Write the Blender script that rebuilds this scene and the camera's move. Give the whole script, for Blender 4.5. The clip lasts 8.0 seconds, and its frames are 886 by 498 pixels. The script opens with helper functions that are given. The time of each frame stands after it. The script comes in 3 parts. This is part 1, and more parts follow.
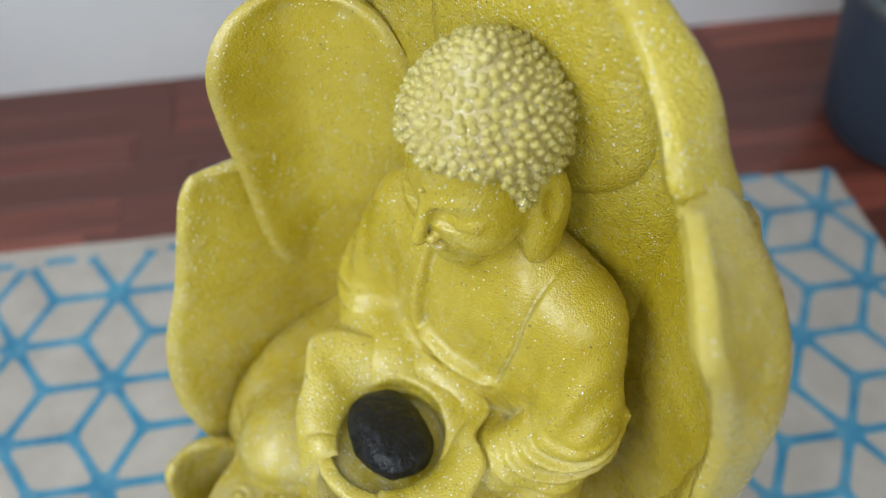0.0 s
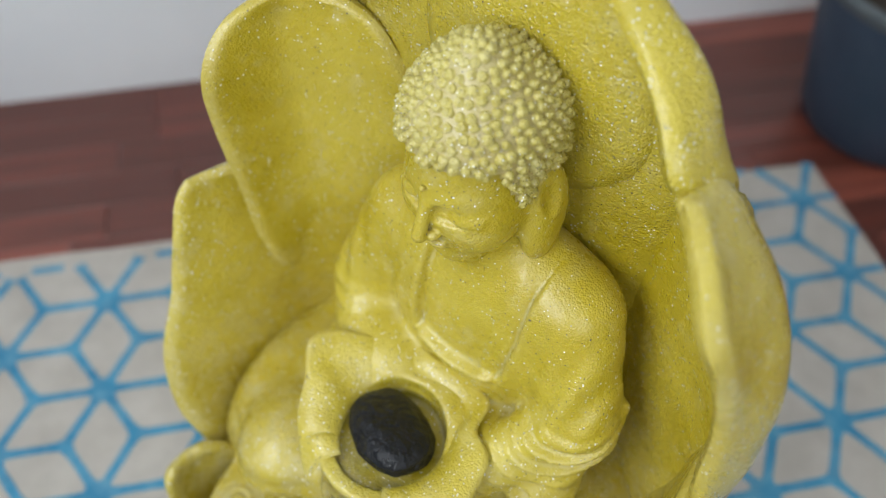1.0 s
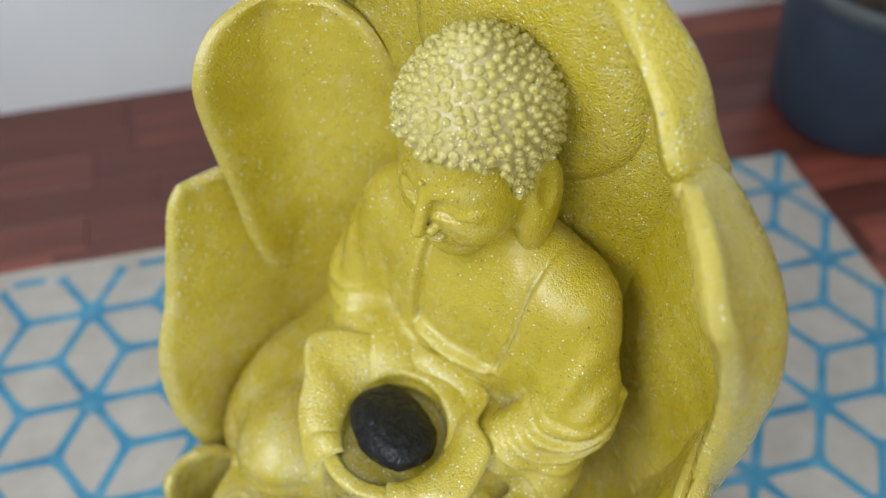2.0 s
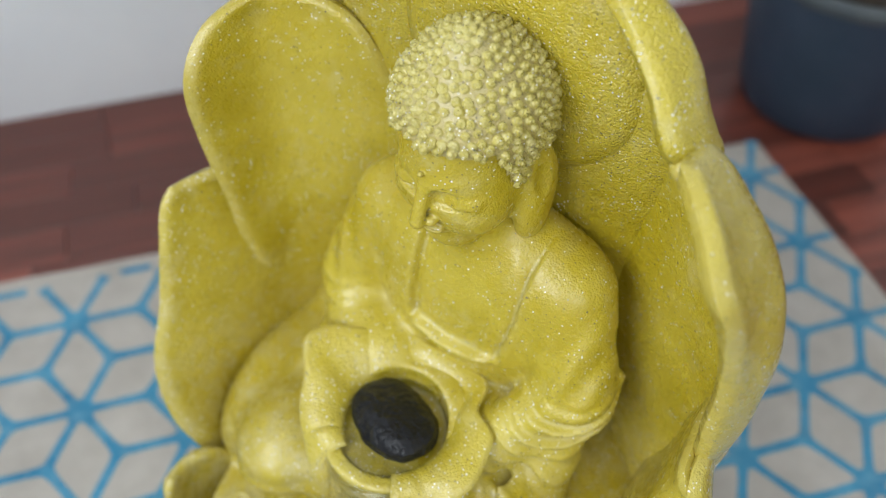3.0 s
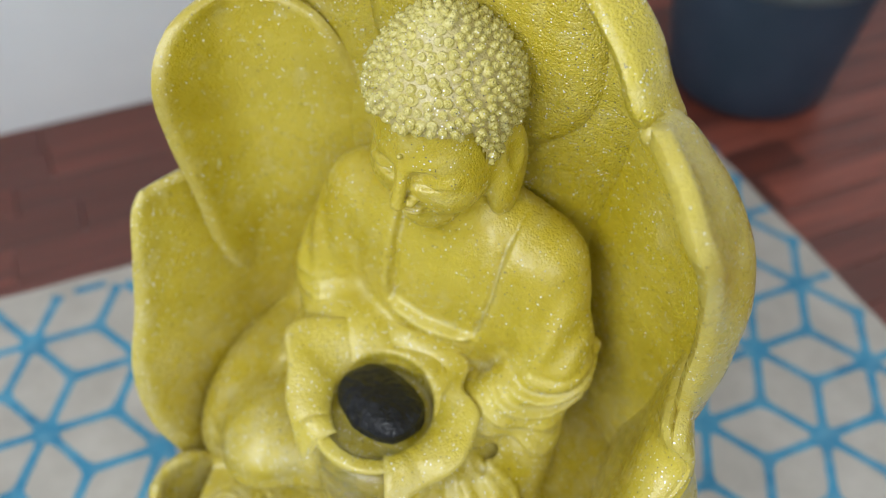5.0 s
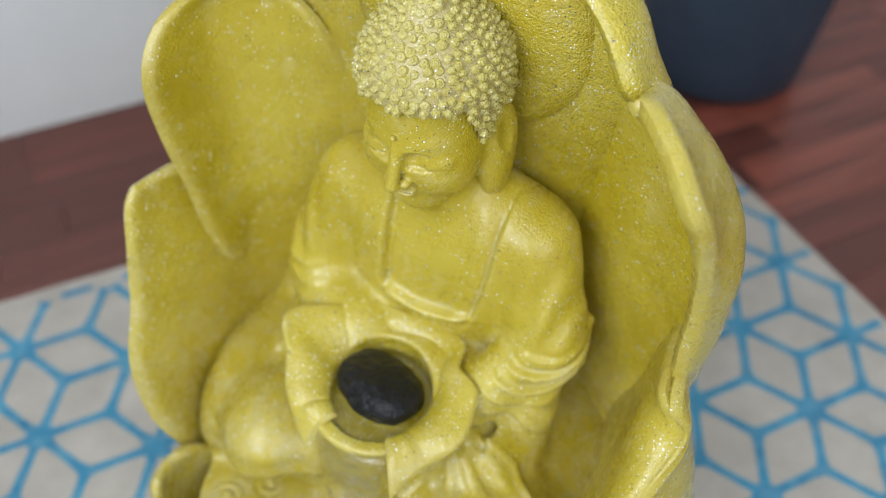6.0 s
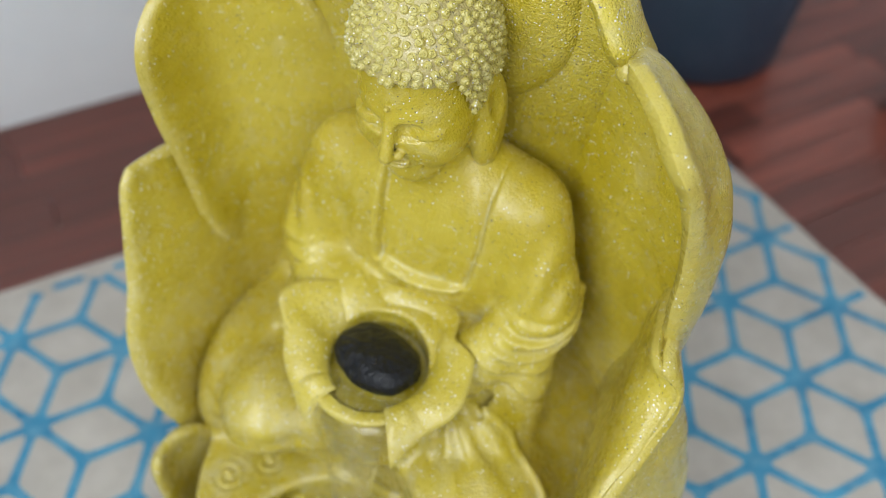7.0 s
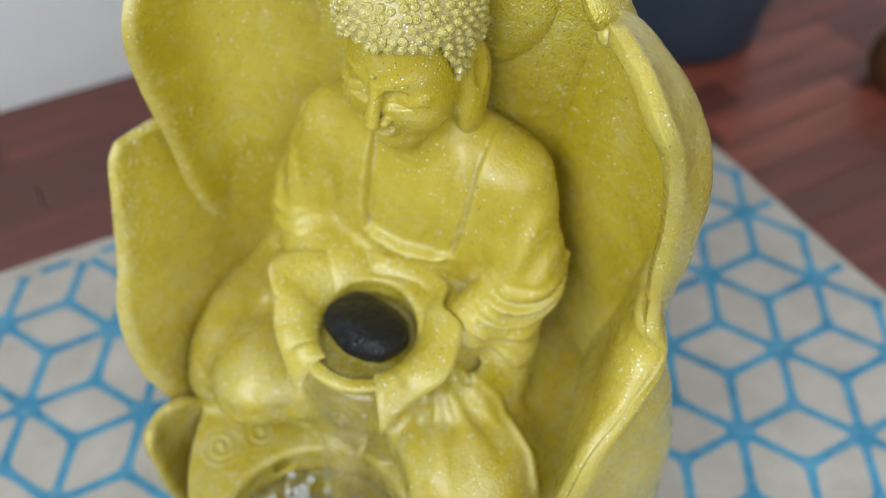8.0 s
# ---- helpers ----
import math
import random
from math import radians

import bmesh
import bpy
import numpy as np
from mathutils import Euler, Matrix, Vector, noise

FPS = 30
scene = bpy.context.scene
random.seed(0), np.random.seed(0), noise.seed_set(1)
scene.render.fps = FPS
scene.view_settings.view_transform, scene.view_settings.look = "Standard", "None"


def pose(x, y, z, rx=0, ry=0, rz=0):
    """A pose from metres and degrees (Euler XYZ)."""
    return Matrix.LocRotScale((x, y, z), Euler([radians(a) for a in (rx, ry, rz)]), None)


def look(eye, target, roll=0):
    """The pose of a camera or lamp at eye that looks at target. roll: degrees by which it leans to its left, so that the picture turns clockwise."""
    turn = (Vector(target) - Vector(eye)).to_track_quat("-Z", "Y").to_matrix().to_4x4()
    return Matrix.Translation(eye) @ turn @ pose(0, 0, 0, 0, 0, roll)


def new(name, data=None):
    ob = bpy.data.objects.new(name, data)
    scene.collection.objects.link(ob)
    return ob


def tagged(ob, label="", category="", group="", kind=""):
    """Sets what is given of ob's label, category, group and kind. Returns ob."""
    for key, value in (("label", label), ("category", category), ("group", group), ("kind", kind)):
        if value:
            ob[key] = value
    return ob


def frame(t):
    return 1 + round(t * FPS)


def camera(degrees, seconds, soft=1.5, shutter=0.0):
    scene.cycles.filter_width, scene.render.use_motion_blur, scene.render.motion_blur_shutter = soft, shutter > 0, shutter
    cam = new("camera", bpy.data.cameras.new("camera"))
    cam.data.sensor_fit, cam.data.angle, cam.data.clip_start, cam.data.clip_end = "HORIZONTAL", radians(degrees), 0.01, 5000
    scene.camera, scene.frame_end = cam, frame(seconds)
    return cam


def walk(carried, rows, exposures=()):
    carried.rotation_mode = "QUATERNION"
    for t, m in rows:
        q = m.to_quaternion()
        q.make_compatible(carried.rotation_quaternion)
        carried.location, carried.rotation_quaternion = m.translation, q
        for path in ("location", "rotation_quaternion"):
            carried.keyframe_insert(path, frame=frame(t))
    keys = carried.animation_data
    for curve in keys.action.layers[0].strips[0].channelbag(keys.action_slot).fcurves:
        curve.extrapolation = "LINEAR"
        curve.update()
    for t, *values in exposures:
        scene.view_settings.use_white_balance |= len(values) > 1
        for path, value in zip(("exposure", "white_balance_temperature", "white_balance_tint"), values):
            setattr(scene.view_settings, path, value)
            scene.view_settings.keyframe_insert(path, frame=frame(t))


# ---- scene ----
cam = camera(50.13, 8.0, soft=0.9)
# seconds, place, turn in degrees
PATH = [
    (0, -0.6756, -0.5582, 0.9645, 41.712, 0.172, -9.279),
    (0.5, -0.6829, -0.5604, 0.9654, 41.819, 0.085, -10.128),
    (1, -0.6922, -0.5633, 0.9672, 41.929, -0.053, -11.124),
    (1.5, -0.7025, -0.5669, 0.9685, 42.106, -0.120, -12.424),
    (3, -0.7374, -0.5755, 0.9688, 42.428, -0.218, -16.678),
    (3.5, -0.7483, -0.5787, 0.9696, 42.524, -0.343, -18.090),
    (4, -0.7587, -0.5822, 0.9699, 42.696, -0.464, -19.692),
    (4.5, -0.7694, -0.5869, 0.9695, 42.958, -0.651, -21.055),
    (6, -0.8006, -0.6048, 0.9649, 43.429, -0.297, -24.970),
    (6.5, -0.8099, -0.6128, 0.9629, 43.459, -0.108, -25.848),
    (7, -0.8175, -0.6216, 0.9605, 43.238, -0.078, -26.659),
    (7.5, -0.8240, -0.6312, 0.9585, 43.118, 0.037, -27.219),
    (8, -0.8301, -0.6417, 0.9553, 42.880, -0.224, -27.897),
]
walk(cam, [(t, pose(x, y, z, rx, ry, rz)) for t, x, y, z, rx, ry, rz in PATH])
cam.data.dof.use_dof = True
cam.data.dof.focus_distance = 0.625
cam.data.dof.aperture_fstop = 3.0

# ---- world, assumed windows, exposure ----
scene.view_settings.exposure = 0.0
world = bpy.data.worlds.new("sky")
scene.world = world
world.use_nodes = True
wn = world.node_tree
sky = wn.nodes.new("ShaderNodeTexSky")
sky.sky_type = "NISHITA"
sky.sun_disc = False
sky.sun_elevation, sky.sun_rotation = radians(40), radians(215)
wn.links.new(sky.outputs[0], wn.nodes["Background"].inputs[0])
wn.nodes["Background"].inputs[1].default_value = 0.1

X0, X1, Y0, Y1, ROOM_H = -1.95, 1.9, -2.4, 0.73, 3.0


def assumed_window_lamp(name, place, target, wide, high, watts, colour):
    data = bpy.data.lights.new(name, "AREA")
    data.shape, data.size, data.size_y = "RECTANGLE", wide, high
    data.energy, data.color = watts, colour
    ob = new(name, data)
    ob.matrix_world = look(place, target)
    return ob


# area lamps in two assumed, unseen windows, placed to suit the shading
assumed_window_lamp("assumed_window_light", (X0 + 0.06, -1.0, 1.75), (X0 + 1, -1.0, 1.75), 1.5, 1.4, 43.5, (0.91, 0.97, 1.0))
assumed_window_lamp("assumed_window_light", (-0.7, Y0 + 0.06, 1.75), (-0.7, Y0 + 1, 1.75), 1.5, 1.4, 18, (0.91, 0.97, 1.0))


# ---- materials ----
def material(name, rough=0.6, metal=0.0):
    m = bpy.data.materials.new(name)
    m.use_nodes = True
    t = m.node_tree
    b = t.nodes["Principled BSDF"]
    b.inputs["Roughness"].default_value = rough
    b.inputs["Metallic"].default_value = metal
    return m, t, b


def node(t, kind, **values):
    n = t.nodes.new("ShaderNode" + kind)
    for key, value in values.items():
        n.inputs[key].default_value = value
    return n


def coords(t, kind="Object"):
    return t.nodes.new("ShaderNodeTexCoord").outputs[kind]


def noise_tex(t, vec, scale, detail=3.0, rough=0.55):
    n = node(t, "TexNoise", Scale=scale, Detail=detail, Roughness=rough)
    t.links.new(vec, n.inputs["Vector"])
    return n.outputs["Fac"]


def ramp(t, fac, stops):
    r = t.nodes.new("ShaderNodeValToRGB")
    e = r.color_ramp.elements
    while len(e) < len(stops):
        e.new(0.5)
    for k, (p, c) in enumerate(stops):
        e[k].position, e[k].color = p, (*c, 1) if len(c) == 3 else c
    t.links.new(fac, r.inputs[0])
    return r.outputs["Color"]


def mix(t, fac, a, b, blend="MIX"):
    m = t.nodes.new("ShaderNodeMix")
    m.data_type, m.blend_type = "RGBA", blend
    for sock, v in ((0, fac), (6, a), (7, b)):
        if isinstance(v, (int, float)):
            m.inputs[sock].default_value = v
        elif isinstance(v, tuple):
            m.inputs[sock].default_value = (*v, 1)
        else:
            t.links.new(v, m.inputs[sock])
    return m.outputs[2]


def maths(t, op, a, b=0.0):
    m = t.nodes.new("ShaderNodeMath")
    m.operation = op
    for k, v in enumerate((a, b)):
        if isinstance(v, (int, float)):
            m.inputs[k].default_value = v
        else:
            t.links.new(v, m.inputs[k])
    return m.outputs[0]


def bump(t, b, height, strength, distance):
    n = node(t, "Bump", Strength=strength, Distance=distance)
    t.links.new(height, n.inputs["Height"])
    t.links.new(n.outputs[0], b.inputs["Normal"])


def flecks(t, vec, scale, size, share):
    """Scattered chips: 1 inside a chip, and the chip's own random grey."""
    v = node(t, "TexVoronoi", Scale=scale)
    t.links.new(vec, v.inputs["Vector"])
    near = maths(t, "LESS_THAN", v.outputs["Distance"], size)
    sep = t.nodes.new("ShaderNodeSeparateColor")
    t.links.new(v.outputs["Color"], sep.inputs[0])
    pick = maths(t, "LESS_THAN", sep.outputs[0], share)
    return maths(t, "MULTIPLY", near, pick), sep.outputs[1]


def resin(name, low, high, worn, worn_share, grain, edges=0.4, bare=0.022):
    m, t, b = material(name, 0.42)
    b.inputs["Coat Weight"].default_value, b.inputs["Coat Roughness"].default_value = 0.65, 0.23
    vec = coords(t)
    base = ramp(t, noise_tex(t, vec, 9.0, 4.0), [(0.3, low), (0.7, high)])
    wear = ramp(t, noise_tex(t, vec, 38.0, 5.0, 0.65), [(0.62 - worn_share, (0, 0, 0)), (0.86 - worn_share, (1, 1, 1))])
    # raised edges lose their coat first
    geo = t.nodes.new("ShaderNodeNewGeometry")
    edge = ramp(t, geo.outputs["Pointiness"], [(0.505, (0, 0, 0)), (0.56, (1, 1, 1))])
    wear = mix(t, edges, wear, edge, "SCREEN")
    col = mix(t, maths(t, "MULTIPLY", wear, 0.45), base, worn)
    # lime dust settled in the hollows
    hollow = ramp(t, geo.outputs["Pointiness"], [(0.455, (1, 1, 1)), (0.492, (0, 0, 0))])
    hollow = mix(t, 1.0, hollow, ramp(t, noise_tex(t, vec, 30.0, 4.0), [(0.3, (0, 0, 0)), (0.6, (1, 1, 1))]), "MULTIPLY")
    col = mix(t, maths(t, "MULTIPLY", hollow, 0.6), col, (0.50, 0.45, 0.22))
    # pale lime left by the water on the lower part
    height = t.nodes.new("ShaderNodeSeparateXYZ")
    t.links.new(vec, height.inputs[0])
    low_part = ramp(t, maths(t, "ADD", height.outputs[2], maths(t, "MULTIPLY", noise_tex(t, vec, 22.0, 4.0), 0.25)), [(0.35, (1, 1, 1)), (0.48, (0, 0, 0))])
    blotch = ramp(t, noise_tex(t, vec, 55.0, 5.0, 0.7), [(0.42, (0, 0, 0)), (0.66, (1, 1, 1))])
    col = mix(t, maths(t, "MULTIPLY", mix(t, 1.0, low_part, blotch, "MULTIPLY"), 0.38), col, (0.56, 0.53, 0.34))
    crowd = maths(t, "MULTIPLY", noise_tex(t, vec, 10.0, 3.0), 0.62)
    big, grey = flecks(t, vec, 270.0, 0.19, maths(t, "SUBTRACT", crowd, 0.15 + bare))
    small, grey2 = flecks(t, vec, 500.0, 0.27, maths(t, "SUBTRACT", crowd, 0.13 + bare))
    # pale and dark chips; the near-white colour also paints in their glints
    col = mix(t, big, col, ramp(t, grey, [(0.16, (0.10, 0.10, 0.085)), (0.22, (0.97, 0.97, 0.94))]))
    col = mix(t, small, col, ramp(t, grey2, [(0.3, (0.09, 0.085, 0.06)), (0.36, (0.95, 0.95, 0.88))]))
    t.links.new(col, b.inputs["Base Color"])
    rough = maths(t, "ADD", maths(t, "MULTIPLY", noise_tex(t, vec, 60.0), 0.25), 0.15)
    rough = maths(t, "SUBTRACT", rough, maths(t, "MULTIPLY", big, 0.2))
    t.links.new(rough, b.inputs["Roughness"])
    grains = node(t, "TexVoronoi", Scale=620.0)
    t.links.new(vec, grains.inputs["Vector"])
    h = maths(t, "SUBTRACT", noise_tex(t, vec, 430.0, 2.0), maths(t, "MULTIPLY", grains.outputs["Distance"], 0.7))
    h = maths(t, "ADD", h, maths(t, "MULTIPLY", noise_tex(t, vec, 70.0, 3.0), 1.2))
    h = maths(t, "ADD", h, maths(t, "MULTIPLY", big, 0.8))
    bump(t, b, h, grain, 0.0022)
    return m


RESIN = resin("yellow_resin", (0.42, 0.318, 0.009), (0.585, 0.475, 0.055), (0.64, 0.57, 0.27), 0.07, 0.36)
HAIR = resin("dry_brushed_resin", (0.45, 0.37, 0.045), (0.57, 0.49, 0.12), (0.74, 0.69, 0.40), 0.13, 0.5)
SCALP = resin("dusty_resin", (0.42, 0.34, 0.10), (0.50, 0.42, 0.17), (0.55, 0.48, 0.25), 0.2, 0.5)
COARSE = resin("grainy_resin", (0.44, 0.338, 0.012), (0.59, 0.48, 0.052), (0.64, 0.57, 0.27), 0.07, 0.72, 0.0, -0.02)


def plain(name, low, high, scale, rough, grain=0.2, fine=120.0, metal=0.0, depth=0.002):
    m, t, b = material(name, rough, metal)
    vec = coords(t)
    n = noise_tex(t, vec, scale, 5.0)
    t.links.new(ramp(t, n, [(0.3, low), (0.7, high)]), b.inputs["Base Color"])
    bump(t, b, maths(t, "ADD", noise_tex(t, vec, fine, 3.0), n), grain, depth)
    return m


WALL = plain("white_plaster", (0.74, 0.755, 0.775), (0.84, 0.85, 0.86), 3.0, 0.8, 0.25, 40.0)
CEILING = plain("ceiling_paint", (0.74, 0.74, 0.73), (0.80, 0.80, 0.79), 2.0, 0.9)
FRAME = plain("window_paint", (0.72, 0.72, 0.7), (0.8, 0.8, 0.78), 6.0, 0.4, 0.1)
STONE = plain("black_polished_stone", (0.004, 0.0045, 0.006), (0.012, 0.013, 0.016), 90.0, 0.2, 0.6, 200.0, depth=0.004)
STONE.node_tree.nodes["Principled BSDF"].inputs["Specular IOR Level"].default_value = 0.3
CLAY = plain("blue_grey_glaze", (0.022, 0.038, 0.064), (0.038, 0.058, 0.092), 12.0, 0.6, 0.25, 90.0)
CLAYRIM = plain("grey_glaze", (0.06, 0.075, 0.085), (0.10, 0.115, 0.12), 20.0, 0.5, 0.25)
SOIL = plain("potting_soil", (0.012, 0.008, 0.005), (0.05, 0.034, 0.022), 60.0, 0.95, 1.0, 150.0, depth=0.006)
STEM = plain("dry_bark", (0.10, 0.07, 0.045), (0.2, 0.15, 0.10), 80.0, 0.85, 0.8)
AMBER = plain("brown_glaze", (0.06, 0.025, 0.008), (0.13, 0.06, 0.018), 14.0, 0.35)


def wood():
    m, t, b = material("red_brown_wood", 0.34)
    b.inputs["Coat Weight"].default_value, b.inputs["Coat Roughness"].default_value = 0.3, 0.3
    info = t.nodes.new("ShaderNodeObjectInfo")
    vec = coords(t)
    mp = node(t, "Mapping", Scale=(3.0, 46.0, 20.0))
    t.links.new(vec, mp.inputs["Vector"])
    off = t.nodes.new("ShaderNodeVectorMath")
    off.operation = "ADD"
    t.links.new(mp.outputs[0], off.inputs[0])
    t.links.new(maths(t, "MULTIPLY", info.outputs["Random"], 90.0), off.inputs[1])
    grain = noise_tex(t, off.outputs[0], 1.0, 6.0, 0.6)
    fine = noise_tex(t, off.outputs[0], 4.0, 4.0)
    geo = t.nodes.new("ShaderNodeNewGeometry")
    tone = maths(t, "FRACT", maths(t, "ADD", info.outputs["Random"], geo.outputs["Random Per Island"]))
    board = ramp(t, tone, [(0.0, (0.075, 0.018, 0.012)), (0.5, (0.20, 0.045, 0.029)), (1.0, (0.35, 0.088, 0.056))])
    col = mix(t, ramp(t, grain, [(0.38, (0, 0, 0)), (0.72, (1, 1, 1))]), board, (0.055, 0.016, 0.012))
    col = mix(t, maths(t, "MULTIPLY", fine, 0.35), col, (0.22, 0.075, 0.05))
    t.links.new(col, b.inputs["Base Color"])
    bump(t, b, fine, 0.12, 0.001)
    return m


WOOD = wood()


def cloth(name, low, high, show=None):
    m, t, b = material(name, 0.9)
    vec = coords(t)
    wx = node(t, "TexWave", Scale=170.0, Distortion=1.2)
    wy = node(t, "TexWave", Scale=170.0, Distortion=1.2)
    wy.bands_direction = "Y"
    t.links.new(vec, wx.inputs["Vector"])
    t.links.new(vec, wy.inputs["Vector"])
    weave = maths(t, "MULTIPLY", wx.outputs["Fac"], wy.outputs["Fac"])
    col = ramp(t, noise_tex(t, vec, 16.0, 6.0, 0.65), [(0.3, low), (0.68, high)])
    if show:
        patchy = ramp(t, noise_tex(t, vec, 55.0, 4.0, 0.7), [(0.44, (0, 0, 0)), (0.74, (1, 1, 1))])
        col = mix(t, maths(t, "MULTIPLY", patchy, 0.6), col, show)
    col = mix(t, maths(t, "MULTIPLY", weave, 0.25), col, (0.9, 0.88, 0.84), "MULTIPLY")
    t.links.new(col, b.inputs["Base Color"])
    bump(t, b, weave, 0.5, 0.0012)
    return m


JUTE = cloth("beige_cotton", (0.45, 0.415, 0.365), (0.58, 0.54, 0.485))
BLUE = cloth("blue_print", (0.025, 0.20, 0.37), (0.09, 0.37, 0.57), (0.25, 0.44, 0.53))


def clear(name, rough, tint=(1, 1, 1)):
    m, t, b = material(name, rough)
    b.inputs["Base Color"].default_value = (*tint, 1)
    b.inputs["Transmission Weight"].default_value = 1.0
    b.inputs["IOR"].default_value = 1.33
    bump(t, b, noise_tex(t, coords(t), 130.0, 2.0), 0.35, 0.002)
    return m


WATER = clear("clear_water", 0.03)
FOAM, _t, _b = material("white_foam", 0.25)
_b.inputs["Base Color"].default_value = (0.85, 0.86, 0.84, 1)
_b.inputs["Transmission Weight"].default_value = 0.5


# ---- mesh helpers ----
def mesh_of(name, verts, faces, mats, index=None, smooth=True):
    me = bpy.data.meshes.new(name)
    me.from_pydata(np.asarray(verts, dtype=float).tolist(), [], [list(map(int, f)) for f in faces])
    for m in mats:
        me.materials.append(m)
    me.polygons.foreach_set("use_smooth", [smooth] * len(me.polygons))
    if index is not None:
        me.polygons.foreach_set("material_index", [int(i) for i in index])
    me.update()
    return me


def part(name, me, parent, label=""):
    ob = new(name, me)
    ob.parent = parent
    return tagged(ob, label)


def box(x0, x1, y0, y1, z0, z1, bevel=0.0):
    bm = bmesh.new()
    bmesh.ops.create_cube(bm, size=1.0)
    for v in bm.verts:
        v.co = Vector(((x0 + x1) / 2 + v.co.x * (x1 - x0), (y0 + y1) / 2 + v.co.y * (y1 - y0), (z0 + z1) / 2 + v.co.z * (z1 - z0)))
    if bevel:
        bmesh.ops.bevel(bm, geom=bm.edges[:], offset=bevel, segments=1, affect="EDGES")
    return bm


def solid(name, bm, mat, smooth=False):
    me = bpy.data.meshes.new(name)
    bmesh.ops.recalc_face_normals(bm, faces=bm.faces[:])
    bm.to_mesh(me)
    bm.free()
    me.materials.append(mat)
    me.polygons.foreach_set("use_smooth", [smooth] * len(me.polygons))
    return me


def revolve(profile, n=48, wobble=0.0):
    """Verts and faces of a turned shape from (radius, z) pairs."""
    vs, fs = [], []
    for k, (r, z) in enumerate(profile):
        for i in range(n):
            a = 2 * math.pi * i / n
            w = 1 + wobble * math.sin(3 * a + k) if r > 0.001 else 1
            vs.append((r * w * math.cos(a), r * w * math.sin(a), z))
    for k in range(len(profile) - 1):
        for i in range(n):
            j = (i + 1) % n
            fs.append((k * n + i, k * n + j, (k + 1) * n + j, (k + 1) * n + i))
    return vs, fs


# ---- room ----
floor = tagged(new("floor", solid("floor", box(X0, X1, Y0, Y1, -0.10, -0.016), SOIL)), "dark underlay of the red-brown wooden floor", "floor", kind="structure")


def wall(name, bm, label):
    return tagged(new(name, solid(name, bm, WALL)), label, "wall", kind="structure")


wall("wall_north", box(X0 - 0.1, X1 + 0.1, Y1, Y1 + 0.1, -0.1, ROOM_H), "plain white plaster wall behind the fountain")
wall("wall_east", box(X1, X1 + 0.1, Y0, Y1, -0.1, ROOM_H), "plain white plaster wall")


def wall_with_window(name, number, along, at, lo, hi, w0, w1):
    """A wall of four blocks round one opening, with a frame and a pane."""
    z0, z1 = 1.05, 2.45
    bm = bmesh.new()
    for a, b, c, d in ((lo, w0, -0.1, ROOM_H), (w1, hi, -0.1, ROOM_H), (w0, w1, -0.1, z0), (w0, w1, z1, ROOM_H)):
        blk = box(at - 0.1, at, a, b, c, d) if along == "y" else box(a, b, at - 0.1, at, c, d)
        me = bpy.data.meshes.new("block")
        blk.to_mesh(me)
        blk.free()
        bm.from_mesh(me)
        bpy.data.meshes.remove(me)
    wall(name, bm, "plain white plaster wall out of view, with an assumed window opening")
    win = tagged(new(number), "assumed white painted window, out of view, in the plaster wall", "window", kind="structure")
    for a, b, c, d in ((w0, w0 + 0.05, z0, z1), (w1 - 0.05, w1, z0, z1), (w0 + 0.05, w1 - 0.05, z0, z0 + 0.05), (w0 + 0.05, w1 - 0.05, z1 - 0.05, z1)):
        bar = box(at - 0.09, at - 0.03, a, b, c, d, 0.004) if along == "y" else box(a, b, at - 0.09, at - 0.03, c, d, 0.004)
        part("window_frame", solid("window_frame", bar, FRAME), win)


# both windows are assumed and out of view, added to let light in
wall_with_window("wall_west", "assumed_window_1", "y", X0, Y0, Y1, -1.75, -0.25)
wall_with_window("wall_south", "assumed_window_2", "x", Y0, X0, X1, -1.45, 0.05)
tagged(new("ceiling", solid("ceiling", box(X0 - 0.1, X1 + 0.1, Y0 - 0.1, Y1 + 0.1, ROOM_H, ROOM_H + 0.1), CEILING)), "plain pale grey ceiling", "ceiling", kind="structure")

# ---- rug ----
S = 0.14                     # spacing of the printed stars
RUG_X0, RUG_X1, RUG_Y0, RUG_Y1, RUG_Z = -1.75, 0.063, -1.05, 0.360, 0.004


def rug_bm():
    bm = bmesh.new()
    bmesh.ops.create_grid(bm, x_segments=90, y_segments=70, size=0.5)
    for v in bm.verts:
        x = RUG_X0 + (v.co.x + 0.5) * (RUG_X1 - RUG_X0)
        y = RUG_Y0 + (v.co.y + 0.5) * (RUG_Y1 - RUG_Y0)
        # the cloth lies slightly askew to its print
        x += 0.03 * (0.355 - y) * max(v.co.x, 0) * 2 - 0.016 * max(v.co.x, 0) * 2
        y += 0.012 - 0.0255 * (x + 0.9) * max(v.co.y, 0) * 2 if v.co.y > 0 else 0
        if abs(v.co.x) > 0.499:
            x += 0.003 * noise.noise((x * 9, y * 14, 0.3))
        if abs(v.co.y) > 0.499:
            y += 0.003 * noise.noise((x * 14, y * 9, 2.3))
        v.co = Vector((x, y, RUG_Z))
    low = bmesh.ops.extrude_face_region(bm, geom=bm.faces[:])
    for v in low["geom"]:
        if isinstance(v, bmesh.types.BMVert):
            v.co.z = 0.0004
    return bm


rug = tagged(new("rug", solid("rug", rug_bm(), JUTE)), "beige cotton rug with printed blue lattice on the wooden floor", "rug")


